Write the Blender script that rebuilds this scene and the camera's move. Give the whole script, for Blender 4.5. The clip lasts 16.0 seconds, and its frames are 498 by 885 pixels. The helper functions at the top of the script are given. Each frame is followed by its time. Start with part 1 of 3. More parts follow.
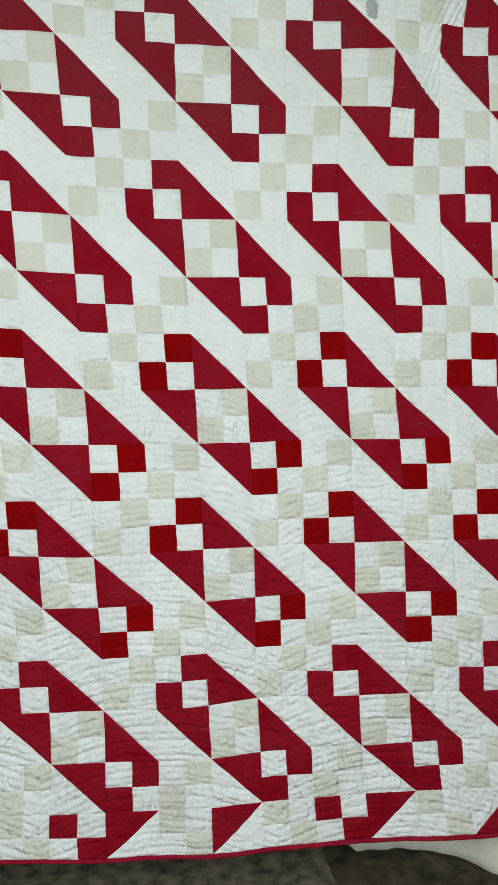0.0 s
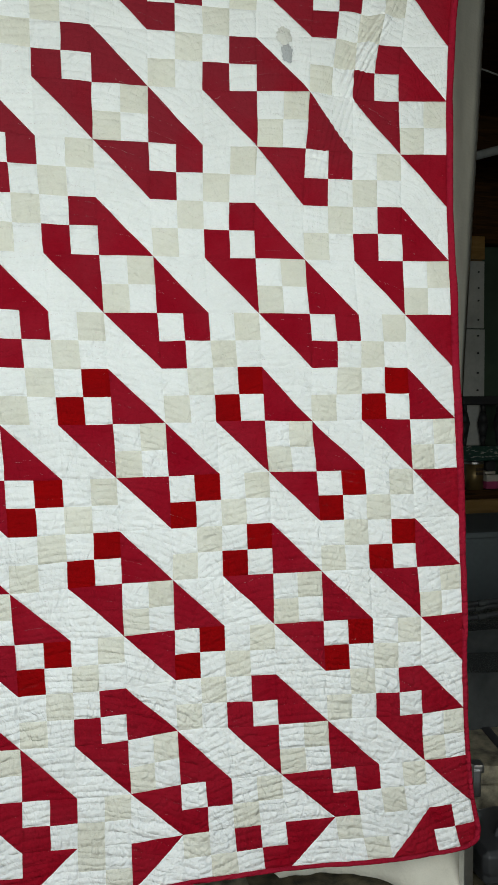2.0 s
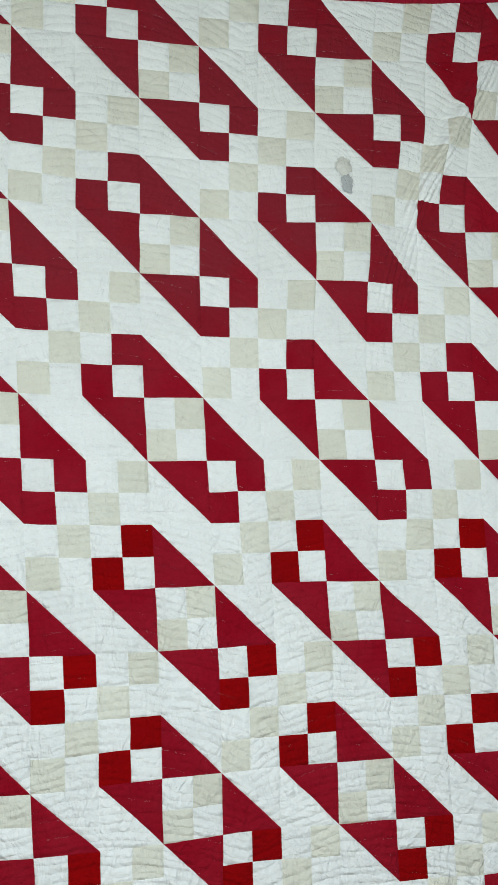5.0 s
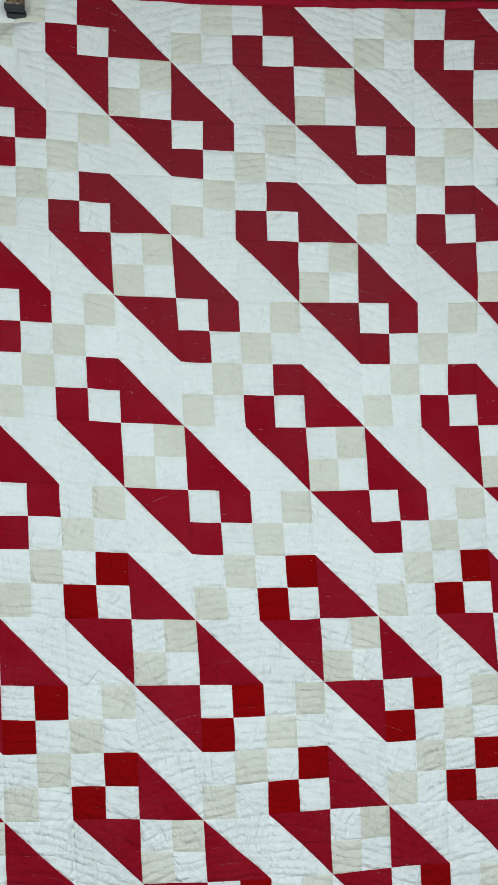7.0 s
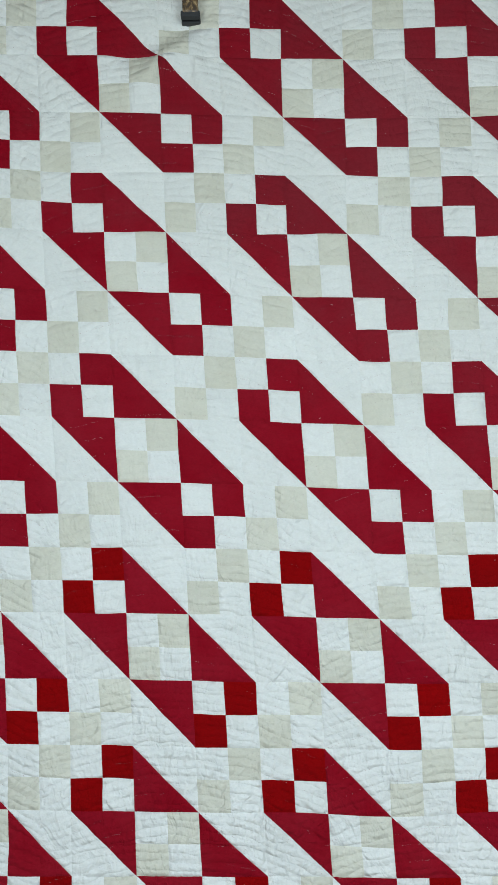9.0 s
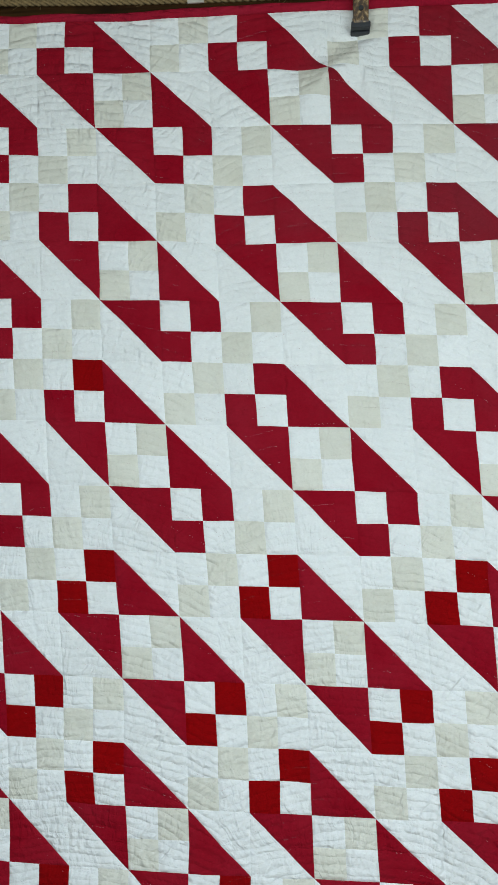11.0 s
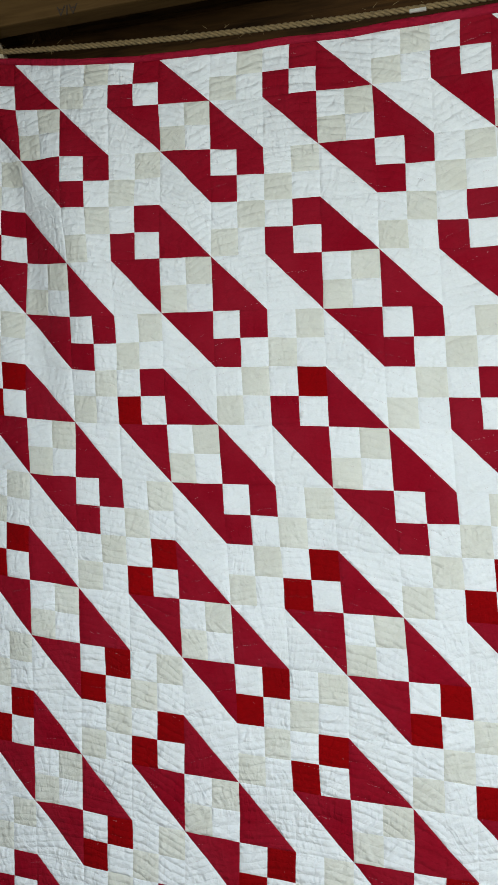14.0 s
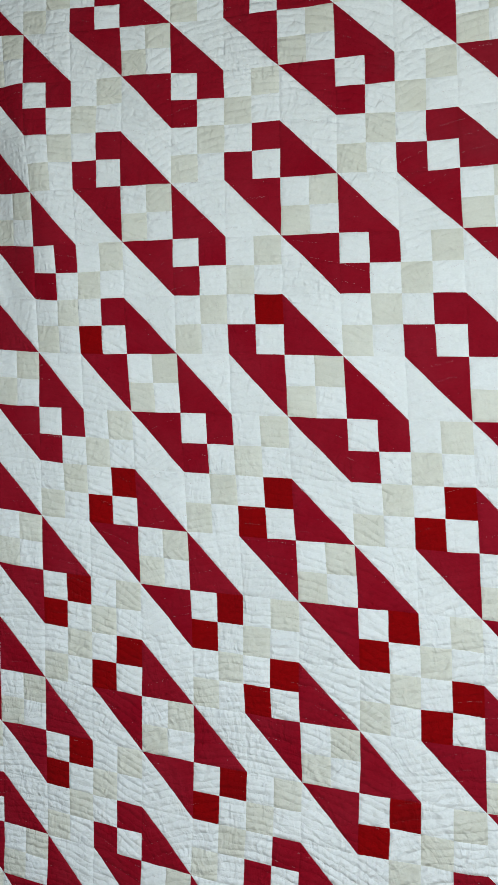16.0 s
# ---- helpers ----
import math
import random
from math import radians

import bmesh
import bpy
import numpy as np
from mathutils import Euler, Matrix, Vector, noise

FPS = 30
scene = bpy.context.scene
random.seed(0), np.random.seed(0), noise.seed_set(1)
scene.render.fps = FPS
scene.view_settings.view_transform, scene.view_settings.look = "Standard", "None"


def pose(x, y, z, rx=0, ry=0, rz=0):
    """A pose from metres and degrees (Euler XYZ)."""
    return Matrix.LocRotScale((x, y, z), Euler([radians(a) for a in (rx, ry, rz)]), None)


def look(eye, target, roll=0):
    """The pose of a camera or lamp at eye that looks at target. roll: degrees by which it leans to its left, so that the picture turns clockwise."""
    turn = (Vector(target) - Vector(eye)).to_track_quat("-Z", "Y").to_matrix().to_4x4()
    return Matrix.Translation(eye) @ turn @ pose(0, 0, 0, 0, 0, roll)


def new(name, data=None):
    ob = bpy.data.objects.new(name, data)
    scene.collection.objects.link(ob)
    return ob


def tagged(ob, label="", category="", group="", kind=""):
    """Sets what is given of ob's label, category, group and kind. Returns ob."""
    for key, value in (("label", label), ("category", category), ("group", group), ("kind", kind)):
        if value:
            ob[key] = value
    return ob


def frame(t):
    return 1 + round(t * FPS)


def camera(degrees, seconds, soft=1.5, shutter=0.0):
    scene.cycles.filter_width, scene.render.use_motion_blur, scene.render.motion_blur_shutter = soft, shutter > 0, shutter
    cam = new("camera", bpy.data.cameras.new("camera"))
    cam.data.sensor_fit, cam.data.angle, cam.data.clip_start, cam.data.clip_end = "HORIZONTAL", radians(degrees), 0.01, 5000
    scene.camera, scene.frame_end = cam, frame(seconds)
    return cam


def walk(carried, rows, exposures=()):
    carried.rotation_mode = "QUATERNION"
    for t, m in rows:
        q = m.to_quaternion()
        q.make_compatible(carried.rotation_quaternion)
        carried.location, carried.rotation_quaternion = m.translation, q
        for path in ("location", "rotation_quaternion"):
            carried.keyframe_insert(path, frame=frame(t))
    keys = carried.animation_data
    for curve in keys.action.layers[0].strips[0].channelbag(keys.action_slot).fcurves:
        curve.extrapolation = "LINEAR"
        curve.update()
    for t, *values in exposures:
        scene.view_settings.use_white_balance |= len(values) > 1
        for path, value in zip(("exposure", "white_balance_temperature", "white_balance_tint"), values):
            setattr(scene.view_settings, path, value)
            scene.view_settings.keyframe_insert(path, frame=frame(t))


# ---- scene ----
cam = camera(35.9, 16.0, soft=1.4)
PATH = [
    (0, (1.505, -1.398, 1.018), (1.792, 0.578, 0.895), -0.3),
    (0.5, (1.528, -1.398, 1.02), (1.852, 0.572, 0.897), -0.5),
    (1, (1.555, -1.412, 1.022), (1.914, 0.552, 0.904), -0.6),
    (1.5, (1.565, -1.415, 1.027), (1.972, 0.54, 0.921), -0.5),
    (2, (1.544, -1.419, 1.06), (1.982, 0.53, 0.966), -0.3),
    (2.5, (1.483, -1.483, 1.092), (1.949, 0.46, 1.026), -0.0),
    (3, (1.456, -1.486, 1.126), (1.938, 0.455, 1.095), 0.2),
    (5.5, (1.488, -1.207, 1.188), (1.882, 0.746, 1.359), 0.1),
    (6, (1.468, -1.221, 1.221), (1.79, 0.748, 1.355), 0.1),
    (6.5, (1.42, -1.221, 1.227), (1.678, 0.758, 1.357), -0.1),
    (7, (1.373, -1.218, 1.229), (1.574, 0.768, 1.359), -0.2),
    (7.5, (1.316, -1.216, 1.234), (1.465, 0.775, 1.355), -0.3),
    (8, (1.278, -1.219, 1.239), (1.374, 0.776, 1.348), -0.4),
    (8.5, (1.237, -1.219, 1.244), (1.296, 0.778, 1.345), -0.6),
    (9, (1.206, -1.217, 1.25), (1.212, 0.781, 1.348), -0.6),
    (9.5, (1.169, -1.213, 1.255), (1.135, 0.785, 1.347), -0.6),
    (9.7, (1.143, -1.214, 1.258), (1.096, 0.784, 1.348), -0.6),
    (12, (0.98, -1.247, 1.269), (0.7, 0.73, 1.369), -0.4),
    (12.5, (0.957, -1.246, 1.268), (0.599, 0.719, 1.369), -0.3),
    (13, (0.946, -1.259, 1.269), (0.51, 0.69, 1.374), -0.2),
    (13.5, (0.935, -1.276, 1.271), (0.435, 0.658, 1.375), -0.1),
    (14, (0.931, -1.287, 1.268), (0.37, 0.63, 1.372), -0.0),
    (14.5, (0.927, -1.293, 1.264), (0.314, 0.609, 1.358), 0.2),
    (15, (0.939, -1.295, 1.261), (0.296, 0.598, 1.335), 0.3),
    (15.5, (0.978, -1.279, 1.225), (0.341, 0.616, 1.272), 0.5),
    (16, (1.044, -1.252, 1.206), (0.422, 0.649, 1.218), 0.6),
]
walk(cam, [(t, look(eye, target, roll)) for t, eye, target, roll in PATH],
     [(0, -0.20, 6650, 9), (2.5, -0.10, 6680, 10), (6, -0.16, 6350, 9), (9, -0.22, 6200, 8), (12.5, -0.07, 6270, 11), (14.5, 0.01, 6350, 13), (16, -0.08, 6290, 11)])

# ---- world, daylight and exposure ----
world = bpy.data.worlds.new("daylight")
scene.world = world
world.use_nodes = True
wn = world.node_tree
sky = wn.nodes.new("ShaderNodeTexSky")
sky.sky_type, sky.sun_disc = "NISHITA", False
sky.sun_elevation, sky.sun_rotation = radians(40), radians(200)
wn.links.new(sky.outputs[0], wn.nodes["Background"].inputs[0])
wn.nodes["Background"].inputs[1].default_value = 0.12

sun = new("sun", bpy.data.lights.new("sun", "SUN"))
sun.data.energy, sun.data.angle, sun.data.color = 0.8, radians(12), (1.0, 0.96, 0.9)
sun.matrix_world = look((3, 8, 7), (0, 0, 0))

# soft light added behind the camera, standing in for an unseen source
added_light = new("added_soft_light", bpy.data.lights.new("added_soft_light", "AREA"))
added_light.data.shape, added_light.data.size, added_light.data.size_y = "RECTANGLE", 3.0, 1.1
added_light.data.energy, added_light.data.color = 47, (0.88, 1.0, 0.995)
added_light.matrix_world = look((1.38, -1.97, 1.34), (1.25, 0, 1.16))


# ---- materials ----
def material(name, rough=0.8, metal=0.0):
    m = bpy.data.materials.new(name)
    m.use_nodes = True
    b = m.node_tree.nodes["Principled BSDF"]
    b.inputs["Roughness"].default_value, b.inputs["Metallic"].default_value = rough, metal
    return m, m.node_tree.nodes, m.node_tree.links, b


def tex_noise(nt, ln, vec, scale, detail=4.0, rough=0.55, distort=0.0):
    n = nt.new("ShaderNodeTexNoise")
    n.inputs["Scale"].default_value, n.inputs["Detail"].default_value = scale, detail
    n.inputs["Roughness"].default_value, n.inputs["Distortion"].default_value = rough, distort
    ln.new(vec, n.inputs["Vector"])
    return n.outputs["Fac"]


def ramp(nt, ln, fac, stops):
    r = nt.new("ShaderNodeValToRGB")
    e = r.color_ramp.elements
    while len(e) < len(stops):
        e.new(0.5)
    for k, (p, c) in enumerate(stops):
        e[k].position, e[k].color = p, (*c, 1)
    ln.new(fac, r.inputs[0])
    return r.outputs[0]


def mix(nt, ln, fac, a, b, mode="MIX"):
    m = nt.new("ShaderNodeMix")
    m.data_type, m.blend_type = "RGBA", mode
    for s, v in ((0, fac), (6, a), (7, b)):
        if isinstance(v, (int, float)):
            m.inputs[s].default_value = v
        elif isinstance(v, tuple):
            m.inputs[s].default_value = (*v, 1)
        else:
            ln.new(v, m.inputs[s])
    return m.outputs[2]


def math_node(nt, ln, op, a, b=0.0):
    m = nt.new("ShaderNodeMath")
    m.operation = op
    for s, v in ((0, a), (1, b)):
        if isinstance(v, (int, float)):
            m.inputs[s].default_value = v
        else:
            ln.new(v, m.inputs[s])
    return m.outputs[0]


def place(nt, ln, scale=(1, 1, 1), rot=(0, 0, 0)):
    g = nt.new("ShaderNodeNewGeometry")
    m = nt.new("ShaderNodeMapping")
    m.inputs["Scale"].default_value = scale
    m.inputs["Rotation"].default_value = [radians(a) for a in rot]
    ln.new(g.outputs["Position"], m.inputs["Vector"])
    return m.outputs[0]


def bump(nt, ln, b, height, dist, strength=1.0):
    n = nt.new("ShaderNodeBump")
    n.inputs["Distance"].default_value, n.inputs["Strength"].default_value = dist, strength
    ln.new(height, n.inputs["Height"])
    ln.new(n.outputs[0], b.inputs["Normal"])


def cotton(name, base, worn, sheen=0.05, relief=0.0035, weft=0.14, faded_glare=None):
    """Washed, quilted cotton: weave, soft crinkles, faint stains and a tone of its own for each patch."""
    m, nt, ln, b = material(name, 0.92)
    p = place(nt, ln)
    big = tex_noise(nt, ln, p, 9, 4)
    fine = tex_noise(nt, ln, place(nt, ln, (1, 1, 1.7), (0, 25, 0)), 260, 3)
    tone = mix(nt, ln, ramp(nt, ln, big, [(0.35, (0, 0, 0)), (0.7, (1, 1, 1))]), base, worn)
    if faded_glare:
        # paler clouds over the quilt's upper middle: glare painted in, plus faded dye
        g = nt.new("ShaderNodeVectorMath")
        g.operation = "DISTANCE"
        ln.new(place(nt, ln, (1, 0, 1.5)), g.inputs[0])
        g.inputs[1].default_value = (1.62, 0, 2.70)
        cloud = math_node(nt, ln, "MULTIPLY", math_node(nt, ln, "SUBTRACT", tex_noise(nt, ln, p, 5.5, 5, 0.6), 0.5), 1.5)
        pale = ramp(nt, ln, math_node(nt, ln, "ADD", g.outputs["Value"], cloud), [(0.25, (0.85, 0.85, 0.85)), (0.75, (0, 0, 0))])
        tone = mix(nt, ln, pale, tone, faded_glare)
    info = nt.new("ShaderNodeObjectInfo")
    hsv = nt.new("ShaderNodeHueSaturation")
    ln.new(tone, hsv.inputs["Color"])
    value = math_node(nt, ln, "MULTIPLY_ADD", info.outputs["Random"], 0.05)
    value.node.inputs[2].default_value = 0.965
    ln.new(value, hsv.inputs["Value"])
    col = mix(nt, ln, weft, hsv.outputs[0], ramp(nt, ln, fine, [(0.3, (0.55, 0.55, 0.55)), (0.7, (1, 1, 1))]), "MULTIPLY")
    ln.new(col, b.inputs["Base Color"])
    b.inputs["Sheen Weight"].default_value = sheen
    b.inputs["Sheen Roughness"].default_value = 0.5
    b.inputs["Specular IOR Level"].default_value = 0.06
    # creases: sharp valleys between soft swells, at two sizes, deeper near the hem and the gathered upper corner
    def creases(scale, stretch, turn, power):
        n = tex_noise(nt, ln, place(nt, ln, (1, 1, stretch), (0, turn, 0)), scale, 2, 0.5, 0.55)
        d = math_node(nt, ln, "ABSOLUTE", math_node(nt, ln, "SUBTRACT", n, 0.5))
        d = math_node(nt, ln, "SQRT", math_node(nt, ln, "ADD", math_node(nt, ln, "MULTIPLY", d, d), 0.0016))
        return math_node(nt, ln, "POWER", math_node(nt, ln, "MULTIPLY", d, 2.0), power)
    swell = tex_noise(nt, ln, place(nt, ln, (1, 1, 1.6), (0, -12, 0)), 44, 3, 0.5, 0.4)
    h = math_node(nt, ln, "ADD", math_node(nt, ln, "MULTIPLY", creases(21, 2.1, 14, 1.0), 0.4), math_node(nt, ln, "MULTIPLY", creases(50, 1.6, -28, 1.1), 0.14))
    h = math_node(nt, ln, "ADD", h, math_node(nt, ln, "MULTIPLY", swell, 1.05))
    sep = nt.new("ShaderNodeSeparateXYZ")
    ln.new(p, sep.inputs[0])
    # fans of stitched arcs, with small puckers drawn across them
    wander = math_node(nt, ln, "SUBTRACT", tex_noise(nt, ln, p, 13, 2), 0.5)
    fx = math_node(nt, ln, "SUBTRACT", math_node(nt, ln, "FLOORED_MODULO", sep.outputs[0], 0.44), 0.20)
    fz = math_node(nt, ln, "ADD", math_node(nt, ln, "FLOORED_MODULO", sep.outputs[2], 0.23), 0.34)
    far = math_node(nt, ln, "SQRT", math_node(nt, ln, "ADD", math_node(nt, ln, "MULTIPLY", fx, fx), math_node(nt, ln, "MULTIPLY", fz, fz)))
    rows = math_node(nt, ln, "ADD", math_node(nt, ln, "DIVIDE", far, 0.013), math_node(nt, ln, "MULTIPLY", wander, 2.2))
    arc = math_node(nt, ln, "ABSOLUTE", math_node(nt, ln, "SINE", math_node(nt, ln, "MULTIPLY", rows, math.pi)))
    arc = math_node(nt, ln, "POWER", arc, 0.8)
    angle = math_node(nt, ln, "ARCTAN2", fx, fz)
    polar = nt.new("ShaderNodeCombineXYZ")
    ln.new(math_node(nt, ln, "MULTIPLY", rows, 0.42), polar.inputs[0])
    ln.new(math_node(nt, ln, "ADD", math_node(nt, ln, "MULTIPLY", angle, 46.0), math_node(nt, ln, "MULTIPLY", wander, 6.0)), polar.inputs[1])
    ln.new(math_node(nt, ln, "ADD", math_node(nt, ln, "FLOOR", math_node(nt, ln, "DIVIDE", sep.outputs[0], 0.44)), math_node(nt, ln, "MULTIPLY", math_node(nt, ln, "FLOOR", math_node(nt, ln, "DIVIDE", sep.outputs[2], 0.23)), 7.3)), polar.inputs[2])
    pucker = tex_noise(nt, ln, polar.outputs[0], 1.0, 2, 0.5, 0.3)
    h = math_node(nt, ln, "ADD", h, math_node(nt, ln, "MULTIPLY", arc, 0.3))
    h = math_node(nt, ln, "ADD", h, math_node(nt, ln, "MULTIPLY", pucker, 1.15))
    hem = nt.new("ShaderNodeMapRange")
    hem.inputs[1].default_value, hem.inputs[2].default_value, hem.inputs[3].default_value, hem.inputs[4].default_value = 1.5, 0.5, 0.0, 0.65
    ln.new(sep.outputs[2], hem.inputs[0])
    rim = nt.new("ShaderNodeMapRange")
    rim.inputs[1].default_value, rim.inputs[2].default_value, rim.inputs[3].default_value, rim.inputs[4].default_value = 1.5, 1.95, 0.0, 0.35
    ln.new(sep.outputs[2], rim.inputs[0])
    side = nt.new("ShaderNodeMapRange")
    side.inputs[1].default_value, side.inputs[2].default_value, side.inputs[3].default_value, side.inputs[4].default_value = 0.6, 1.2, 1.0, 0.0
    ln.new(sep.outputs[0], side.inputs[0])
    gathered = math_node(nt, ln, "MULTIPLY", rim.outputs[0], side.outputs[0])
    amount = math_node(nt, ln, "ADD", math_node(nt, ln, "MULTIPLY", tex_noise(nt, ln, p, 3.5, 2), 1.35), math_node(nt, ln, "MAXIMUM", hem.outputs[0], gathered))
    h = math_node(nt, ln, "MULTIPLY", h, math_node(nt, ln, "ADD", amount, 0.25))
    weave = tex_noise(nt, ln, p, 900, 2)
    h = math_node(nt, ln, "ADD", h, math_node(nt, ln, "MULTIPLY", weave, 0.04))
    bump(nt, ln, b, h, relief, 1.0)
    return m


def grained(name, dark, light, rough=0.7, along="x", scale=1.0, relief=0.0012):
    """Wood with long grain, knots and dirt."""
    m, nt, ln, b = material(name, rough)
    s = {"x": (1.2, 14, 14), "z": (14, 14, 1.2), "y": (14, 1.2, 14)}[along]
    p = place(nt, ln, tuple(a * scale for a in s))
    g = tex_noise(nt, ln, p, 3.0, 6, 0.6, 1.2)
    knots = tex_noise(nt, ln, place(nt, ln, tuple(2.2 if a < 5 else 4.5 for a in s)), 1.6, 3)
    col = ramp(nt, ln, g, [(0.3, dark), (0.7, light)])
    col = mix(nt, ln, ramp(nt, ln, knots, [(0.58, (0, 0, 0)), (0.72, (0.8, 0.8, 0.8))]), col, tuple(c * 0.35 for c in dark))
    ln.new(col, b.inputs["Base Color"])
    b.inputs["Specular IOR Level"].default_value = 0.15
    bump(nt, ln, b, g, relief, 0.6)
    return m


def plain(name, base, rough=0.6, metal=0.0, var=0.25, scale=14, relief=0.0006):
    m, nt, ln, b = material(name, rough, metal)
    n = tex_noise(nt, ln, place(nt, ln), scale, 5)
    f = tex_noise(nt, ln, place(nt, ln), scale * 9, 3)
    col = ramp(nt, ln, n, [(0.3, tuple(c * (1 - var) for c in base)), (0.7, tuple(min(1, c * (1 + var * 0.5)) for c in base))])
    col = mix(nt, ln, 0.3, col, ramp(nt, ln, f, [(0.3, (0.6, 0.6, 0.6)), (0.7, (1, 1, 1))]), "MULTIPLY")
    ln.new(col, b.inputs["Base Color"])
    bump(nt, ln, b, f, relief, 0.5)
    return m


RED = cotton("turkey_red_cotton", (0.265, 0.0028, 0.0125), (0.295, 0.0095, 0.0225), 0.0, 0.0026, 0.3, (0.225, 0.019, 0.030))
DEEP = cotton("bright_red_cotton", (0.28, 0.0009, 0.0018), (0.235, 0.0012, 0.0026), 0.0, 0.0026, 0.3)
EDGE = cotton("binding_red_cotton", (0.31, 0.008, 0.026), (0.34, 0.014, 0.034), 0.0)
WHITE = cotton("white_cotton", (0.86, 0.868, 0.865), (0.81, 0.82, 0.812), 0.05)
CREAM = cotton("unbleached_muslin", (0.745, 0.73, 0.65), (0.68, 0.66, 0.57), 0.05)
BACK = cotton("muslin_backing", (0.7, 0.67, 0.58), (0.62, 0.6, 0.5))
BATT = cotton("torn_cotton_batting", (0.50, 0.51, 0.52), (0.27, 0.28, 0.29))
FRAY = cotton("frayed_muslin", (0.76, 0.75, 0.70), (0.55, 0.54, 0.50))
SHEET = cotton("white_bed_sheet", (0.66, 0.63, 0.54), (0.56, 0.53, 0.45), 0.05, 0.0008)
FLOOR = plain("worn_dark_concrete", (0.095, 0.078, 0.043), 0.75, 0, 0.9, 26, 0.004)
SLAB = plain("smooth_grey_concrete", (0.215, 0.187, 0.128), 0.8, 0, 0.8, 30, 0.002)
GREY_PAINT = plain("grey_painted_plank", (0.30, 0.305, 0.29), 0.8, 0, 0.3, 5, 0.001)
DARK_WOOD = grained("old_dark_timber", (0.018, 0.0075, 0.0016), (0.085, 0.038, 0.0095), 0.8)
DARK_POST = grained("old_dark_post", (0.03, 0.018, 0.009), (0.09, 0.05, 0.025), 0.75, "z")
PINE = grained("aged_pine_timber", (0.072, 0.036, 0.0105), (0.13, 0.07, 0.022), 0.7)
GOLD = grained("golden_pine", (0.22, 0.12, 0.035), (0.34, 0.2, 0.07), 0.6)
PALE_WOOD = grained("pale_clothespin_wood", (0.42, 0.33, 0.21), (0.58, 0.47, 0.32), 0.7, "z")
INK = plain("black_ink", (0.05, 0.03, 0.016), 0.8)
THREAD = plain("white_cotton_thread", (0.60, 0.47, 0.47), 0.9)
ROPE = plain("manila_fibre", (0.27, 0.18, 0.075), 0.85, 0, 0.35, 180, 0.001)
BLACK = plain("black_rubber", (0.025, 0.026, 0.028), 0.55)
JAW = plain("dark_grey_rubber", (0.035, 0.037, 0.042), 0.6)
STEEL = plain("brushed_steel", (0.6, 0.6, 0.6), 0.3, 1.0, 0.15, 60)
GREY_BOARD = plain("dusty_grey_board", (0.46, 0.47, 0.45), 0.8, 0, 0.2, 6)
GREEN = plain("dark_green_panel", (0.045, 0.078, 0.05), 0.6, 0, 0.3, 4)
BLUE_GREY = plain("blue_grey_plastic", (0.13, 0.15, 0.155), 0.5, 0, 0.15, 5)
SMOKE = plain("smoky_plastic", (0.05, 0.053, 0.053), 0.22, 0, 0.5, 8, 0.004)
PINK = plain("pink_carton", (0.45, 0.06, 0.16), 0.6)
IVORY = plain("ivory_carton", (0.55, 0.52, 0.45), 0.6)
BRASS = plain("dull_gold_tin", (0.22, 0.15, 0.06), 0.4, 0.5)
CORD = plain("white_cord", (0.55, 0.54, 0.5), 0.7)

# peeling dark green paint
PEEL, _nt, _ln, _b = material("peeling_green_paint", 0.5)
_ln.new(ramp(_nt, _ln, tex_noise(_nt, _ln, place(_nt, _ln, (1, 1, 3)), 22, 5), [(0.55, (0.012, 0.05, 0.035)), (0.63, (0.3, 0.31, 0.28))]), _b.inputs["Base Color"])

# clamp body: brown with pale mottling like printed wood
CAMO, _nt, _ln, _b = material("mottled_brown_clamp", 0.45)
_ln.new(ramp(_nt, _ln, tex_noise(_nt, _ln, place(_nt, _ln, (1, 1, 0.6)), 210, 4), [(0.42, (0.04, 0.02, 0.008)), (0.54, (0.16, 0.09, 0.03)), (0.66, (0.40, 0.28, 0.14))]), _b.inputs["Base Color"])


# ---- helpers for meshes ----
def link_mesh(name, verts, faces, mat, parent=None, smooth=True):
    me = bpy.data.meshes.new(name)
    me.from_pydata([tuple(v) for v in verts], [], faces)
    me.materials.append(mat)
    me.polygons.foreach_set("use_smooth", [smooth] * len(me.polygons))
    me.update()
    ob = new(name, me)
    if parent:
        ob.parent = parent
    return ob


def part(name, bm, mat, parent=None, label="", smooth=False):
    """Links a bmesh as one mesh object under a thing or a part."""
    me = bpy.data.meshes.new(name)
    bmesh.ops.recalc_face_normals(bm, faces=bm.faces)
    bm.to_mesh(me)
    bm.free()
    me.materials.append(mat)
    me.polygons.foreach_set("use_smooth", [smooth] * len(me.polygons))
    ob = new(name, me)
    if parent:
        ob.parent = parent
    return tagged(ob, label)


def box(x0, x1, y0, y1, z0, z1, bevel=0.004, seg=2, bm=None, turn=None):
    own = bm or bmesh.new()
    c = Vector(((x0 + x1) / 2, (y0 + y1) / 2, (z0 + z1) / 2))
    m = Matrix.Translation(c) @ (turn or Matrix()) @ Matrix.Diagonal((x1 - x0, y1 - y0, z1 - z0, 1))
    r = bmesh.ops.create_cube(own, size=1.0, matrix=m)
    if bevel:
        edges = list({e for v in r["verts"] for e in v.link_edges})
        bmesh.ops.bevel(own, geom=edges, offset=bevel, segments=seg, affect="EDGES", profile=0.7)
    return own


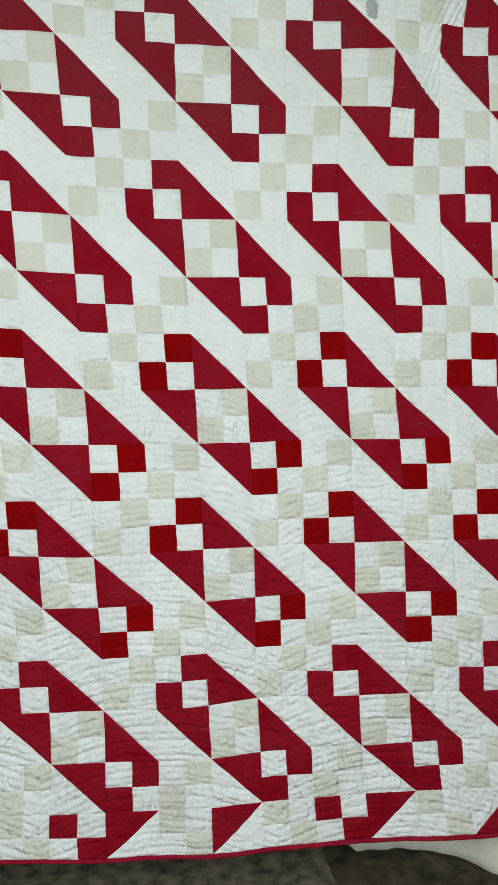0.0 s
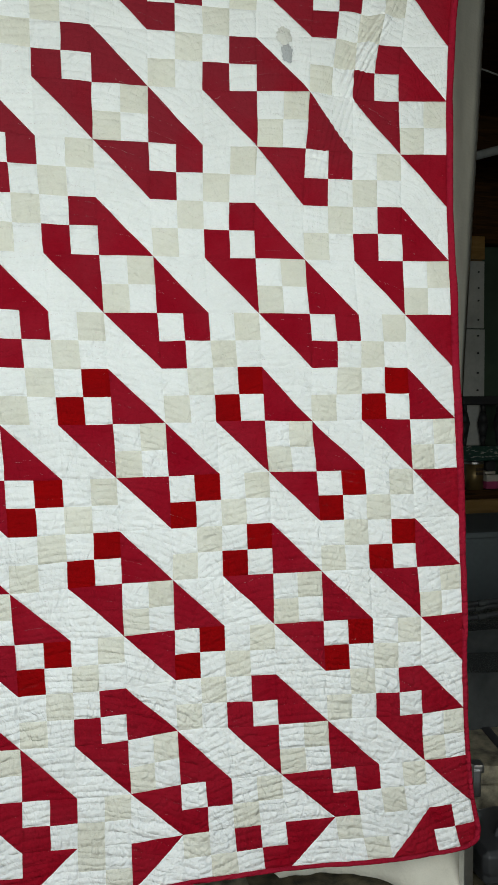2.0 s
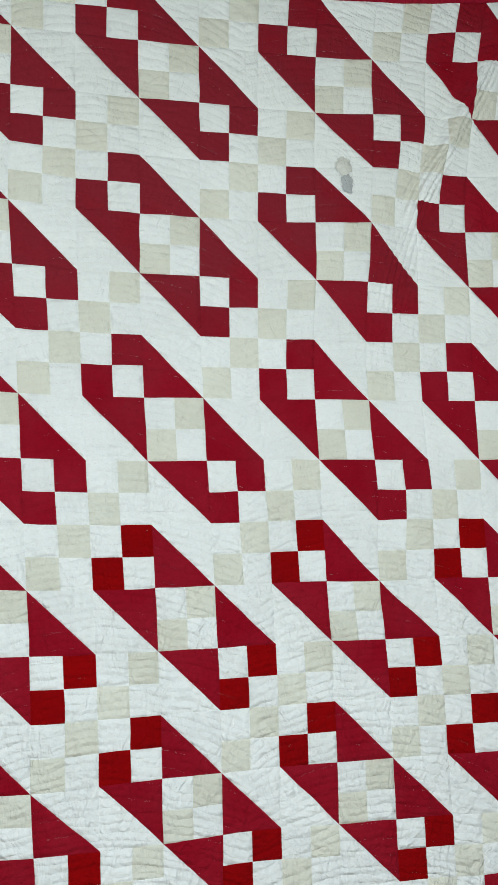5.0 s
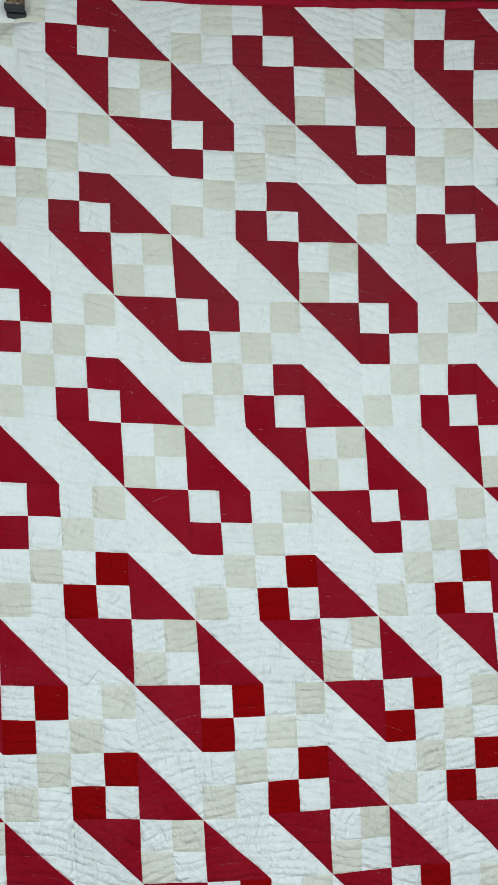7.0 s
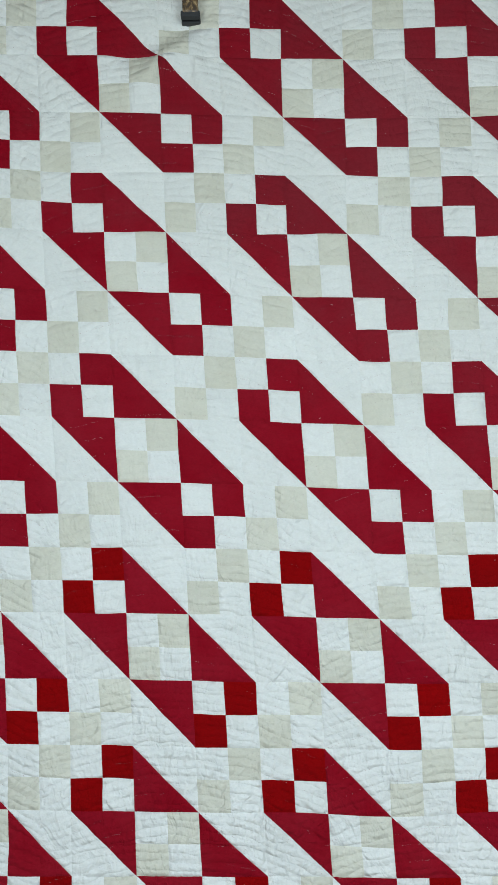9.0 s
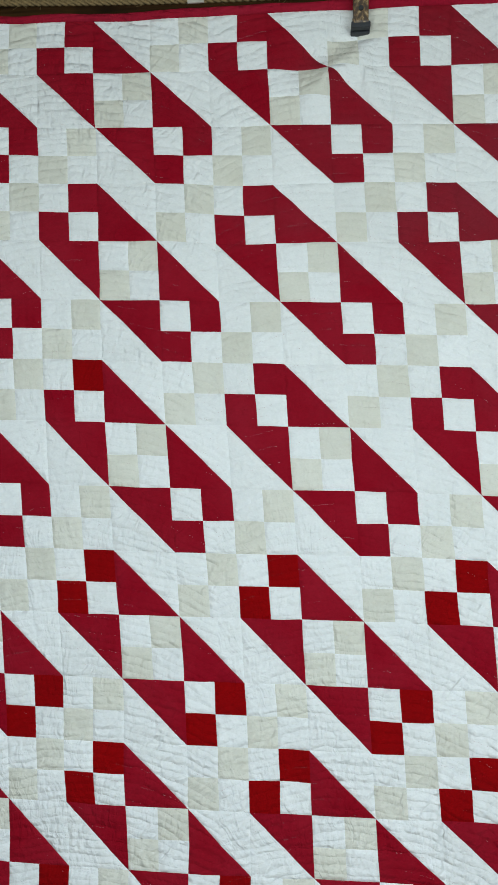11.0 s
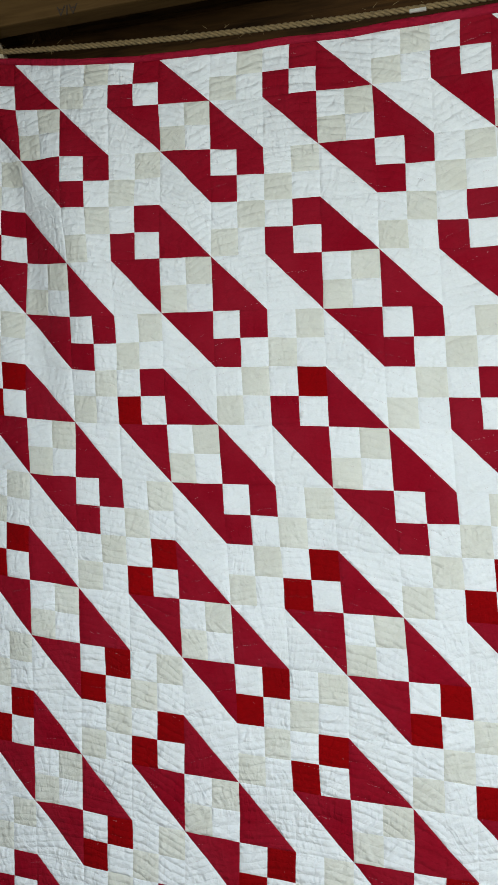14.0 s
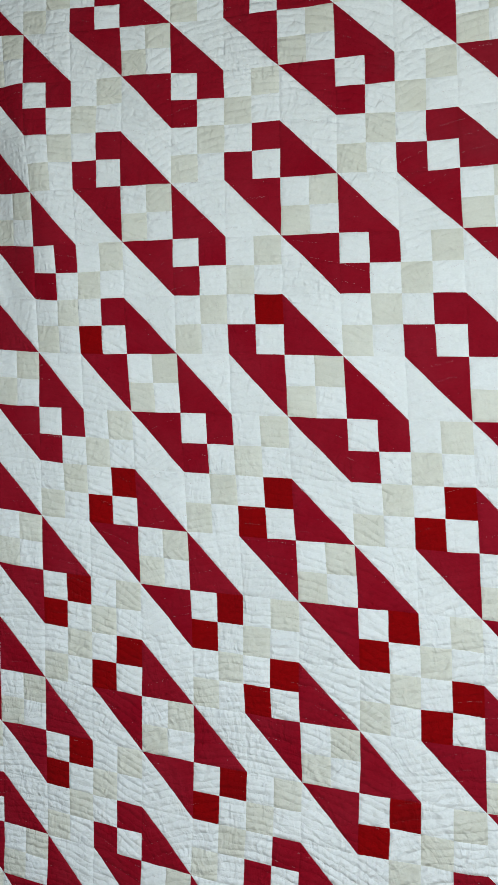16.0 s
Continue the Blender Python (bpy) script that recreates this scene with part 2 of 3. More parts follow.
def rod(a, b, r, seg=12, r2=None, bm=None):
    own = bm or bmesh.new()
    a, b = Vector(a), Vector(b)
    m = Matrix.Translation((a + b) / 2) @ (b - a).to_track_quat("Z", "Y").to_matrix().to_4x4()
    bmesh.ops.create_cone(own, cap_ends=True, segments=seg, radius1=r, radius2=r if r2 is None else r2, depth=(b - a).length, matrix=m)
    return own


def tube(name, points, r, mat, parent=None, seg=8):
    """A round cord through points."""
    cu = bpy.data.curves.new(name, "CURVE")
    cu.dimensions, cu.bevel_depth, cu.bevel_resolution = "3D", r, 2
    sp = cu.splines.new("NURBS")
    sp.points.add(len(points) - 1)
    for p, q in zip(sp.points, points):
        p.co = (*q, 1)
    sp.use_endpoint_u, sp.order_u = True, 3
    tmp = bpy.data.objects.new(name, cu)
    me = bpy.data.meshes.new_from_object(tmp)
    bpy.data.objects.remove(tmp)
    me.materials.clear()
    me.materials.append(mat)
    me.polygons.foreach_set("use_smooth", [True] * len(me.polygons))
    ob = new(name, me)
    if parent:
        ob.parent = parent
    return ob


def thing(name, label, category, at=(0, 0, 0), group=""):
    return tagged(new(name), label, category, group)


# ---- smooth lattice noise for cloth ----
LATTICE = np.random.default_rng(7).random((256, 256)) * 2 - 1


def soft_noise(x, y):
    x, y = np.asarray(x, float), np.asarray(y, float)
    i, j = np.floor(x).astype(int), np.floor(y).astype(int)
    a, b = x - i, y - j
    a, b = a * a * a * (a * (a * 6 - 15) + 10), b * b * b * (b * (b * 6 - 15) + 10)
    n = lambda p, q: LATTICE[p % 256, q % 256]
    return (n(i, j) * (1 - a) + n(i + 1, j) * a) * (1 - b) + (n(i, j + 1) * (1 - a) + n(i + 1, j + 1) * a) * b


# ---- the room ----
def slab(name, x0, x1, y0, y1, z0, z1, mat, kind="structure", label="", category="", bevel=0.0):
    return tagged(part(name, box(x0, x1, y0, y1, z0, z1, bevel), mat), label, category, "", kind)


slab("floor", -4, 7.5, -6, 6, -0.15, 0.0, FLOOR, label="worn dark mottled concrete garage floor", category="floor")
slab("wall_left", -3.1, -3.0, -2.15, 4.6, 0, 3.5, GREY_PAINT, label="grey painted garage side wall", category="wall")
slab("wall_right", 6.6, 6.7, -2.15, 4.6, 0, 3.5, DARK_POST, label="dark timber garage side wall", category="wall")
slab("wall_back", -3.1, 6.7, 4.6, 4.7, 0, 3.5, DARK_WOOD, label="dark timber garage back wall", category="wall")
# unseen front wall, added with an opening to frame the lamp behind the camera
slab("wall_front_west", -3.0, -0.35, -2.15, -2.05, 0, 3.5, GREY_PAINT, label="unseen grey wall added beside the light opening", category="wall")
slab("wall_front_east", 2.9, 6.6, -2.15, -2.05, 0, 3.5, GREY_PAINT, label="unseen grey wall added beside the light opening", category="wall")
slab("wall_front_lintel", -0.35, 2.9, -2.15, -2.05, 2.2, 3.5, GREY_PAINT, label="unseen lintel added over the light opening", category="wall")
slab("ceiling", -3.1, 6.7, -2.15, 4.7, 3.5, 3.6, DARK_WOOD, label="dark board garage ceiling", category="ceiling")

# smooth slab of lighter concrete that runs under the quilt
slab("pavement", -2.95, 1.9, -0.6, 0.9, 0.0, 0.006, SLAB, label="stained brownish grey concrete floor slab", category="floor", bevel=0.002)

# grey plank partition
partition = tagged(new("wall_partition"), "partition of weathered grey painted horizontal planks", "wall", "", "structure")
z = 0.0
k = 0
while z < 2.2:
    h = (0.215, 0.23, 0.205, 0.24)[k % 4]
    part("plank", box(-2.2, 0.35, 0.86 + 0.004 * (k % 2), 0.9, z + 0.0005, z + h - 0.0005, 0.002), GREY_PAINT, partition)
    z += h
    k += 1

# ---- timbers over the quilt ----
beam = thing("ceiling_beam", "aged pine beam with a black grade stamp above the rope", "beam")
part("timber", box(-3.0, 0.62, 0.055, 0.095, 2.214, 2.40, 0.004), PINE, beam)
stamp = bpy.data.curves.new("stamp", "FONT")
stamp.body, stamp.size, stamp.align_x, stamp.extrude = "AIA", 0.03, "CENTER", 0.0003
_tmp = bpy.data.objects.new("stamp", stamp)
_me = bpy.data.meshes.new_from_object(_tmp)
bpy.data.objects.remove(_tmp)
_me.materials.clear()
_me.materials.append(INK)
_st = new("grade_stamp", _me)
_st.matrix_world = pose(0.155, 0.0545, 2.232, 90, 180, 0)
_st.parent = beam
header = thing("header_board", "dark old timber header board with knots behind the rope", "beam")
part("timber", box(-3.0, 2.40, 0.30, 0.34, 2.085, 2.33, 0.004), DARK_WOOD, header)
part("lower_rail", box(-3.0, 2.40, 0.34, 0.39, 1.99, 2.084, 0.004), DARK_WOOD, header)
for x in (-2.2, -1.0, 0.2, 1.4, 2.6, 4.9):
    j = thing("ceiling_joist", "dark rough-sawn ceiling joist", "beam", group="ceiling joists")
    part("timber", box(x, x + 0.05, -2.04, 4.59, 3.25, 3.498, 0.004), DARK_WOOD, j)


# ---- rope ----
def rope_line(x):
    return Vector((x, 0.035, 2.086 + 0.068 * (x - 1.1) ** 2 * (0.75 if x < 1.1 else 0.5)))


def build_rope():
    rope = thing("rope", "twisted tan manila rope stretched above the quilt", "rope")
    R, r, turns = 0.0027, 0.0031, 96
    n = 1500
    for k in range(3):
        verts, faces = [], []
        for a in range(n):
            x = -0.7 + 3.5 * a / (n - 1)
            c = rope_line(x)
            th = a / (n - 1) * turns * 2 * math.pi + k * 2 * math.pi / 3
            cy, cz = c.y + R * math.cos(th), c.z + R * math.sin(th)
            for q in range(6):
                ph = q * math.pi / 3
                verts.append((x, cy + r * math.cos(ph), cz + r * math.sin(ph)))
        for a in range(n - 1):
            for q in range(6):
                p, s = a * 6 + q, a * 6 + (q + 1) % 6
                faces.append((p, s, s + 6, p + 6))
        link_mesh("strand", verts, faces, ROPE, rope)
    rng = random.Random(5)
    bm = bmesh.new()
    for k in range(90):
        x = rng.uniform(-0.3, 2.4)
        c = rope_line(x) + Vector((0, rng.uniform(-0.008, 0), rng.choice((-1, 1)) * 0.008))
        d = Vector((rng.uniform(-0.012, 0.012), rng.uniform(-0.006, 0.0), (1 if c.z > rope_line(x).z else -1) * rng.uniform(0.002, 0.009)))
        rod(c, c + d, 0.0004, 4, 0.0002, bm)
    part("loose_fibres", bm, ROPE, rope)


build_rope()

# ---- the quilt ----
CELL, TOP, COLS, ROWS = 0.05, 2.05, 46, 38
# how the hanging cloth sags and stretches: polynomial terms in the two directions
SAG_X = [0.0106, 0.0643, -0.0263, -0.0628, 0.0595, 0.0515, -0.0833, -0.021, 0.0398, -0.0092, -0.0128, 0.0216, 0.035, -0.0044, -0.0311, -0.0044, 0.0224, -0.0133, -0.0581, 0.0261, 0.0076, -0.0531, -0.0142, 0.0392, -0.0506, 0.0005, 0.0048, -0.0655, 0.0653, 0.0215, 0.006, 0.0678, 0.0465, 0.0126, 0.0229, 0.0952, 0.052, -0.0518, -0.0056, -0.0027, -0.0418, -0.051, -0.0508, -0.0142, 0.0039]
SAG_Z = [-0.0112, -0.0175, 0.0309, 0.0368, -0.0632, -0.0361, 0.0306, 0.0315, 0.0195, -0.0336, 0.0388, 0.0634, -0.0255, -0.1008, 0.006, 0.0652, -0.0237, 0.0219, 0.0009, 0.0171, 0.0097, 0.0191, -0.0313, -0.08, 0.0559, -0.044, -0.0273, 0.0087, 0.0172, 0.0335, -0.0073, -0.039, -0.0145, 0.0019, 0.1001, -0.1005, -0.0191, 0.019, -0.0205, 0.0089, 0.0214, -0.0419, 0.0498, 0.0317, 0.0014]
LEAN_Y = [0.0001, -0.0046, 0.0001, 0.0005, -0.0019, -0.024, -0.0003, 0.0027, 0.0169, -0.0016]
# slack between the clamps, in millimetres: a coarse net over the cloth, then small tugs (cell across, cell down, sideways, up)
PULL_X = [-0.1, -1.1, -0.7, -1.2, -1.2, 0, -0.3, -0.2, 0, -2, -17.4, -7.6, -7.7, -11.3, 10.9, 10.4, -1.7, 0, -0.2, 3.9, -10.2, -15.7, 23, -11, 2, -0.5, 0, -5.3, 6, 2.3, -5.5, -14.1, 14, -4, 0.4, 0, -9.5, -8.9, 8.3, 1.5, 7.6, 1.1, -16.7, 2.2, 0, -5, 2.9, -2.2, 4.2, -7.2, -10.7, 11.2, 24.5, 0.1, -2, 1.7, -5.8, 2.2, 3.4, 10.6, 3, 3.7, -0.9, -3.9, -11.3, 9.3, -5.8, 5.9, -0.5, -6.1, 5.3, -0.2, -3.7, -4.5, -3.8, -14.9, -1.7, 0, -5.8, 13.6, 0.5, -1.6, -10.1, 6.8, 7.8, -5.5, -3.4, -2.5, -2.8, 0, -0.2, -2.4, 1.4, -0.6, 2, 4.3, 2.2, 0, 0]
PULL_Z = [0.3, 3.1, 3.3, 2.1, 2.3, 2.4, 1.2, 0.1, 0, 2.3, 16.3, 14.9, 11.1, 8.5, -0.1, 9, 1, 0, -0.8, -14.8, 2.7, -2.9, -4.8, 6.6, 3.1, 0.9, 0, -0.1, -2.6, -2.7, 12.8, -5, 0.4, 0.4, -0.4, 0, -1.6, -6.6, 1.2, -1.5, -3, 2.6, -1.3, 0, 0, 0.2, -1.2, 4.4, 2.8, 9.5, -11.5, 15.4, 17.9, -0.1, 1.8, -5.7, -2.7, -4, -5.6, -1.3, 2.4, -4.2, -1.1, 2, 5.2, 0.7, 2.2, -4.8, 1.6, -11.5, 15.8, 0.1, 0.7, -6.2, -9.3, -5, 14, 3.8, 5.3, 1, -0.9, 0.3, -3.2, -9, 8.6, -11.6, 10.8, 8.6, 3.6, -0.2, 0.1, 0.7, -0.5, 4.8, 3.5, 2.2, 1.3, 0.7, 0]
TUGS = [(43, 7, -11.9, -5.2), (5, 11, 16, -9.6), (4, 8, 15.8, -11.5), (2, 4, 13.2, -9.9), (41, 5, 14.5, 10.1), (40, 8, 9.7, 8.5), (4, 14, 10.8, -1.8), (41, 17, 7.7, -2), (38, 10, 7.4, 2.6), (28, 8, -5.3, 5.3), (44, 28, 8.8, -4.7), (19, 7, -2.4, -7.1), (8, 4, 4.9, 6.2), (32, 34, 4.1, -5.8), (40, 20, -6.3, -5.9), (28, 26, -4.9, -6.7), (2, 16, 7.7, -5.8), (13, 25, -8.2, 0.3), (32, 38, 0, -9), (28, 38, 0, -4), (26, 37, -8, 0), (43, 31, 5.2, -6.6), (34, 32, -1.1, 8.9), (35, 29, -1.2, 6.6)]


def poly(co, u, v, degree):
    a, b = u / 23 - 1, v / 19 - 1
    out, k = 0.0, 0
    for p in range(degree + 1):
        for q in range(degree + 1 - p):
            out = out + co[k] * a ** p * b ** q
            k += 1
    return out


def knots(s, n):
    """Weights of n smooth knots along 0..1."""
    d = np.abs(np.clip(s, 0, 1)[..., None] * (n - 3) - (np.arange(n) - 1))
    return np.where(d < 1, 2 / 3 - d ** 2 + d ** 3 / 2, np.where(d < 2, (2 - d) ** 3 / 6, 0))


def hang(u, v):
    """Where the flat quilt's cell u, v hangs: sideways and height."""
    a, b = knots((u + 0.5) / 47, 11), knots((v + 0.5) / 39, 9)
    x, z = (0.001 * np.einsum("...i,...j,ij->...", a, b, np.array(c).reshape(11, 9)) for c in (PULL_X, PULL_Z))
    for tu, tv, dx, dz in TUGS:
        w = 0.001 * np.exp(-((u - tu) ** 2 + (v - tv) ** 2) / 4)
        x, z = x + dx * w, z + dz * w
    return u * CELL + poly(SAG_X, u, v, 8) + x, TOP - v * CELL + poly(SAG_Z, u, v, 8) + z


def ridge(x, z, x0, z0, x1, z1, width):
    """Height 0..1 of a fold along a line."""
    dx, dz = x1 - x0, z1 - z0
    L = math.hypot(dx, dz)
    s = np.clip(((x - x0) * dx + (z - z0) * dz) / L ** 2, 0, 1)
    d = np.hypot(x - x0 - s * dx, z - z0 - s * dz)
    return np.exp(-(d / width) ** 2) * np.sin(np.pi * np.clip(s, 0.02, 0.98)) ** 0.6


def cloth(u, v, lift=0.0, relief=1.0, inner=1.0):
    """A point of the quilt: u cells from its side edge, v cells from its upper edge, lifted towards the room."""
    u, v = np.asarray(u, float), np.asarray(v, float)
    # the lower corner is rounded off
    a, b = np.maximum(u - 44.9, 0) / 1.5, np.maximum(v - 36.9, 0) / 1.5
    f = np.where((a > 0) & (b > 0), 1 - 0.8 * (1 - np.maximum(a, b) / np.maximum(np.hypot(a, b), 1e-6)), 1)
    u, v = np.where(u > 44.9, 44.9 + (u - 44.9) * f, u), np.where(v > 36.9, 36.9 + (v - 36.9) * f, v)
    # hand-sewn seams wander a little
    us = u + 0.016 * soft_noise(u * 1.4 + 0.35, v * 1.4 + 40)
    vs = v + 0.016 * soft_noise(u * 1.4 + 90, v * 1.4)
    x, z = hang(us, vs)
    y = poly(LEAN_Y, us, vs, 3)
    # soft hanging waves
    y = y + 0.0035 * soft_noise(x * 4.5 + 2, z * 1.6 + 5) + 0.002 * soft_noise(x * 11 + 30, z * 7)
    # crinkles left by washing, stronger towards the hem and the upper edge
    rough = 0.36 + 0.22 * np.clip((1.4 - z) / 0.4, 0, 1) + (0.15 + 0.6 * np.clip((x - 0.3) / 0.9, 0, 1)) * np.clip((0.95 - z) / 0.5, 0, 1) + 0.25 * np.clip((z - 1.75) / 0.2, 0, 1) * np.clip((1.3 - x) / 0.4, 0, 1) + 0.4 * np.clip((z - 1.95) / 0.05, 0, 1)
    wx, wz = x + 0.012 * soft_noise(x * 18, z * 18 + 11), z + 0.012 * soft_noise(x * 18 + 50, z * 18)
    turn = 1.7 * soft_noise(x * 4.2 + 9, z * 4.2)
    c, s = np.cos(turn), np.sin(turn)
    p, q = wx * c + wz * s, wz * c - wx * s
    h = 1 - np.sqrt(soft_noise(p * 24, q * 50) ** 2 + 0.02) * 1.7
    h2 = 1 - np.sqrt(soft_noise(p * 42 + 77, q * 78 + 31) ** 2 + 0.02) * 1.7
    h3 = soft_noise(p * 70 + 17, q * 150 + 61)
    bumps = rough * (0.0019 * h + 0.0009 * h2 + 0.0004 * h3)
    # fan quilting: rows of concentric stitched arcs
    cx, cz = np.floor(x / 0.44) * 0.44 + 0.20, np.floor(z / 0.23) * 0.23 - 0.34
    rr = np.hypot(x - cx, z - cz) / 0.026 + 0.15 * soft_noise(x * 25, z * 25)
    d = np.abs(rr - np.round(rr))
    bumps = bumps - 0.0020 * rough * np.exp(-(d / 0.17) ** 2)
    # pulls and folds: by the torn corner, the clamps and the hem
    fold = 0.011 * ridge(u * CELL, v * CELL, 2.24, 0.06, 2.09, 0.38, 0.018) - 0.006 * ridge(u * CELL, v * CELL, 2.20, 0.06, 2.03, 0.44, 0.018)
    # a bundle of small pleats runs down from the gathered corner
    d = (u - np.interp(v, [0.5, 2, 4.6, 6.5, 8.7, 12.5], [45.4, 44.7, 43.5, 42.3, 41.4, 40.7])) * CELL * 0.82
    strength = np.interp(v, [0.3, 2, 6, 9, 12.5], [0, 1, 1, 0.75, 0]) * np.exp(-(d / (0.018 + 0.0016 * v)) ** 2)
    fold = fold + 0.0028 * strength * np.sin(2 * math.pi * (d / 0.0105 + 0.35 * soft_noise(u * 0.8, v * 0.5 + 4))) * (0.65 + 0.5 * soft_noise(u * 1.1 + 7, v * 0.4))
    fold = fold + 0.014 * ridge(x, z, 1.15, 1.99, 1.02, 1.88, 0.018) - 0.010 * ridge(x, z, 1.11, 2.0, 0.99, 1.93, 0.02) + 0.006 * ridge(x, z, 1.12, 1.97, 1.15, 1.87, 0.012)
    fold = fold + 0.010 * ridge(x, z, 0.03, 2.06, 0.14, 1.78, 0.02) - 0.019 * ridge(x, z, 0.06, 1.98, 0.15, 1.40, 0.042)
    fold = fold + 0.017 * ridge(x, z, 0.16, 1.98, 0.30, 1.42, 0.05) + 0.004 * ridge(x, z, 0.10, 1.5, 0.12, 0.6, 0.04)
    fold = fold - 0.008 * np.exp(-(((x - 1.122) / 0.03) ** 2 + ((z - 2.0) / 0.04) ** 2))
    y = y - relief * inner * bumps - fold - lift
    # the upper corner by the clamp hangs back from the room
    k = 1 + 0.042 * np.clip((0.32 - x) / 0.32, 0, 1.2) ** 1.5 * np.clip((z - 1.0) / 0.6, 0, 1)
    x, y, z = 0.93 + (x - 0.93) * k, -1.29 + (y + 1.29) * k, 1.264 + (z - 1.264) * k
    return x, y, z


def seam_dip(d):
    return -0.0026 * np.exp(-np.maximum(d, 0) / 0.003)


def flat_seam(d):
    """Seams pull the padding flat."""
    return 0.25 + 0.75 * (1 - np.exp(-np.maximum(d, 0) / 0.006))


def square_patch(name, i, j, mat, parent, n=16):
    n = 30 if i >= 37 and j < 13 else n
    s = np.linspace(0, 1, n + 1)
    uu, vv = np.meshgrid(i + s, j + s)
    d = np.minimum(np.minimum(uu - i, i + 1 - uu), np.minimum(vv - j, j + 1 - vv)) * CELL
    x, y, zz = cloth(uu, vv, seam_dip(d), 1.0, flat_seam(d))
    verts = np.stack([x, y, zz], -1).reshape(-1, 3)
    w = n + 1
    faces = [(r * w + c, (r + 1) * w + c, (r + 1) * w + c + 1, r * w + c + 1) for r in range(n) for c in range(n)]
    return link_mesh(name, verts, faces, mat, parent)


def triangle_patch(name, i, j, corner, mat, parent, n=32):
    """Half of a two-cell square, on the side of the named corner: ll, ur, ul or lr."""
    n = 60 if i >= 36 and j < 13 else n
    verts, index, faces = [], {}, []
    pts = []
    for r in range(n + 1):
        for c in range(r + 1):
            index[r, c] = len(pts)
            a, b = c / n, r / n
            pts.append({"ll": (a, b), "ur": (b, a), "ul": (a, 1 - b), "lr": (1 - a, b)}[corner])
    pts = np.array(pts)
    a, b = pts[:, 0], pts[:, 1]
    if corner in ("ll", "ur"):
        dd = np.abs(a - b) / 1.414
    else:
        dd = np.abs(a + b - 1) / 1.414
    side = {"ll": (a, 1 - b), "ur": (1 - a, b), "ul": (a, b), "lr": (1 - a, 1 - b)}[corner]
    d = np.minimum(dd, np.minimum(*side)) * 2 * CELL
    x, y, zz = cloth(i + 2 * a, j + 2 * b, seam_dip(d), 1.0, flat_seam(d))
    verts = np.stack([x, y, zz], -1)
    flip = corner in ("ur", "ul")
    for r in range(n):
        for c in range(r + 1):
            t1 = (index[r, c], index[r + 1, c], index[r + 1, c + 1])
            faces.append(t1[::-1] if flip else t1)
            if c < r:
                t2 = (index[r, c], index[r + 1, c + 1], index[r, c + 1])
                faces.append(t2[::-1] if flip else t2)
    if corner == "lr":
        faces = [f[::-1] for f in faces]
    return link_mesh(name, verts, faces, mat, parent)


def four_patch(i, j, kind, quilt, deep=(False, False)):
    if kind == "red":
        for (a, b), red, d in (((0, 0), 0, 0), ((1, 0), 1, deep[0]), ((0, 1), 1, deep[1]), ((1, 1), 0, 0)):
            square_patch("red_square" if red else "white_square", i + a, j + b, (DEEP if d else RED) if red else WHITE, quilt)
    elif kind == "red_turned":
        for (a, b), red in (((0, 0), 1), ((1, 0), 0), ((0, 1), 0), ((1, 1), 1)):
            square_patch("red_square" if red else "white_square", i + a, j + b, RED if red else WHITE, quilt)
    else:
        odd = kind == "cream_turned"
        for a in (0, 1):
            for b in (0, 1):
                cream = (a + b) % 2 == (0 if odd else 1)
                square_patch("cream_square" if cream else "plain_square", i + a, j + b, CREAM if cream else WHITE, quilt)


def half_square(i, j, red_corner, quilt):
    other = {"ll": "ur", "ur": "ll", "ul": "lr", "lr": "ul"}[red_corner]
    triangle_patch("red_triangle", i, j, red_corner, RED, quilt)
    triangle_patch("white_triangle", i, j, other, WHITE, quilt)


# three by three units of one block: chains of squares and half-square triangles
BLOCK = (("A", "ll", "C"), ("ur", "C", "ll"), ("C", "ur", "A"))
HEM = {12: "C", 13: "R", 14: "ul", 15: "C", 16: "ul", 17: "C", 18: "R", 19: "ul", 20: "C", 21: "lr", 22: "R"}


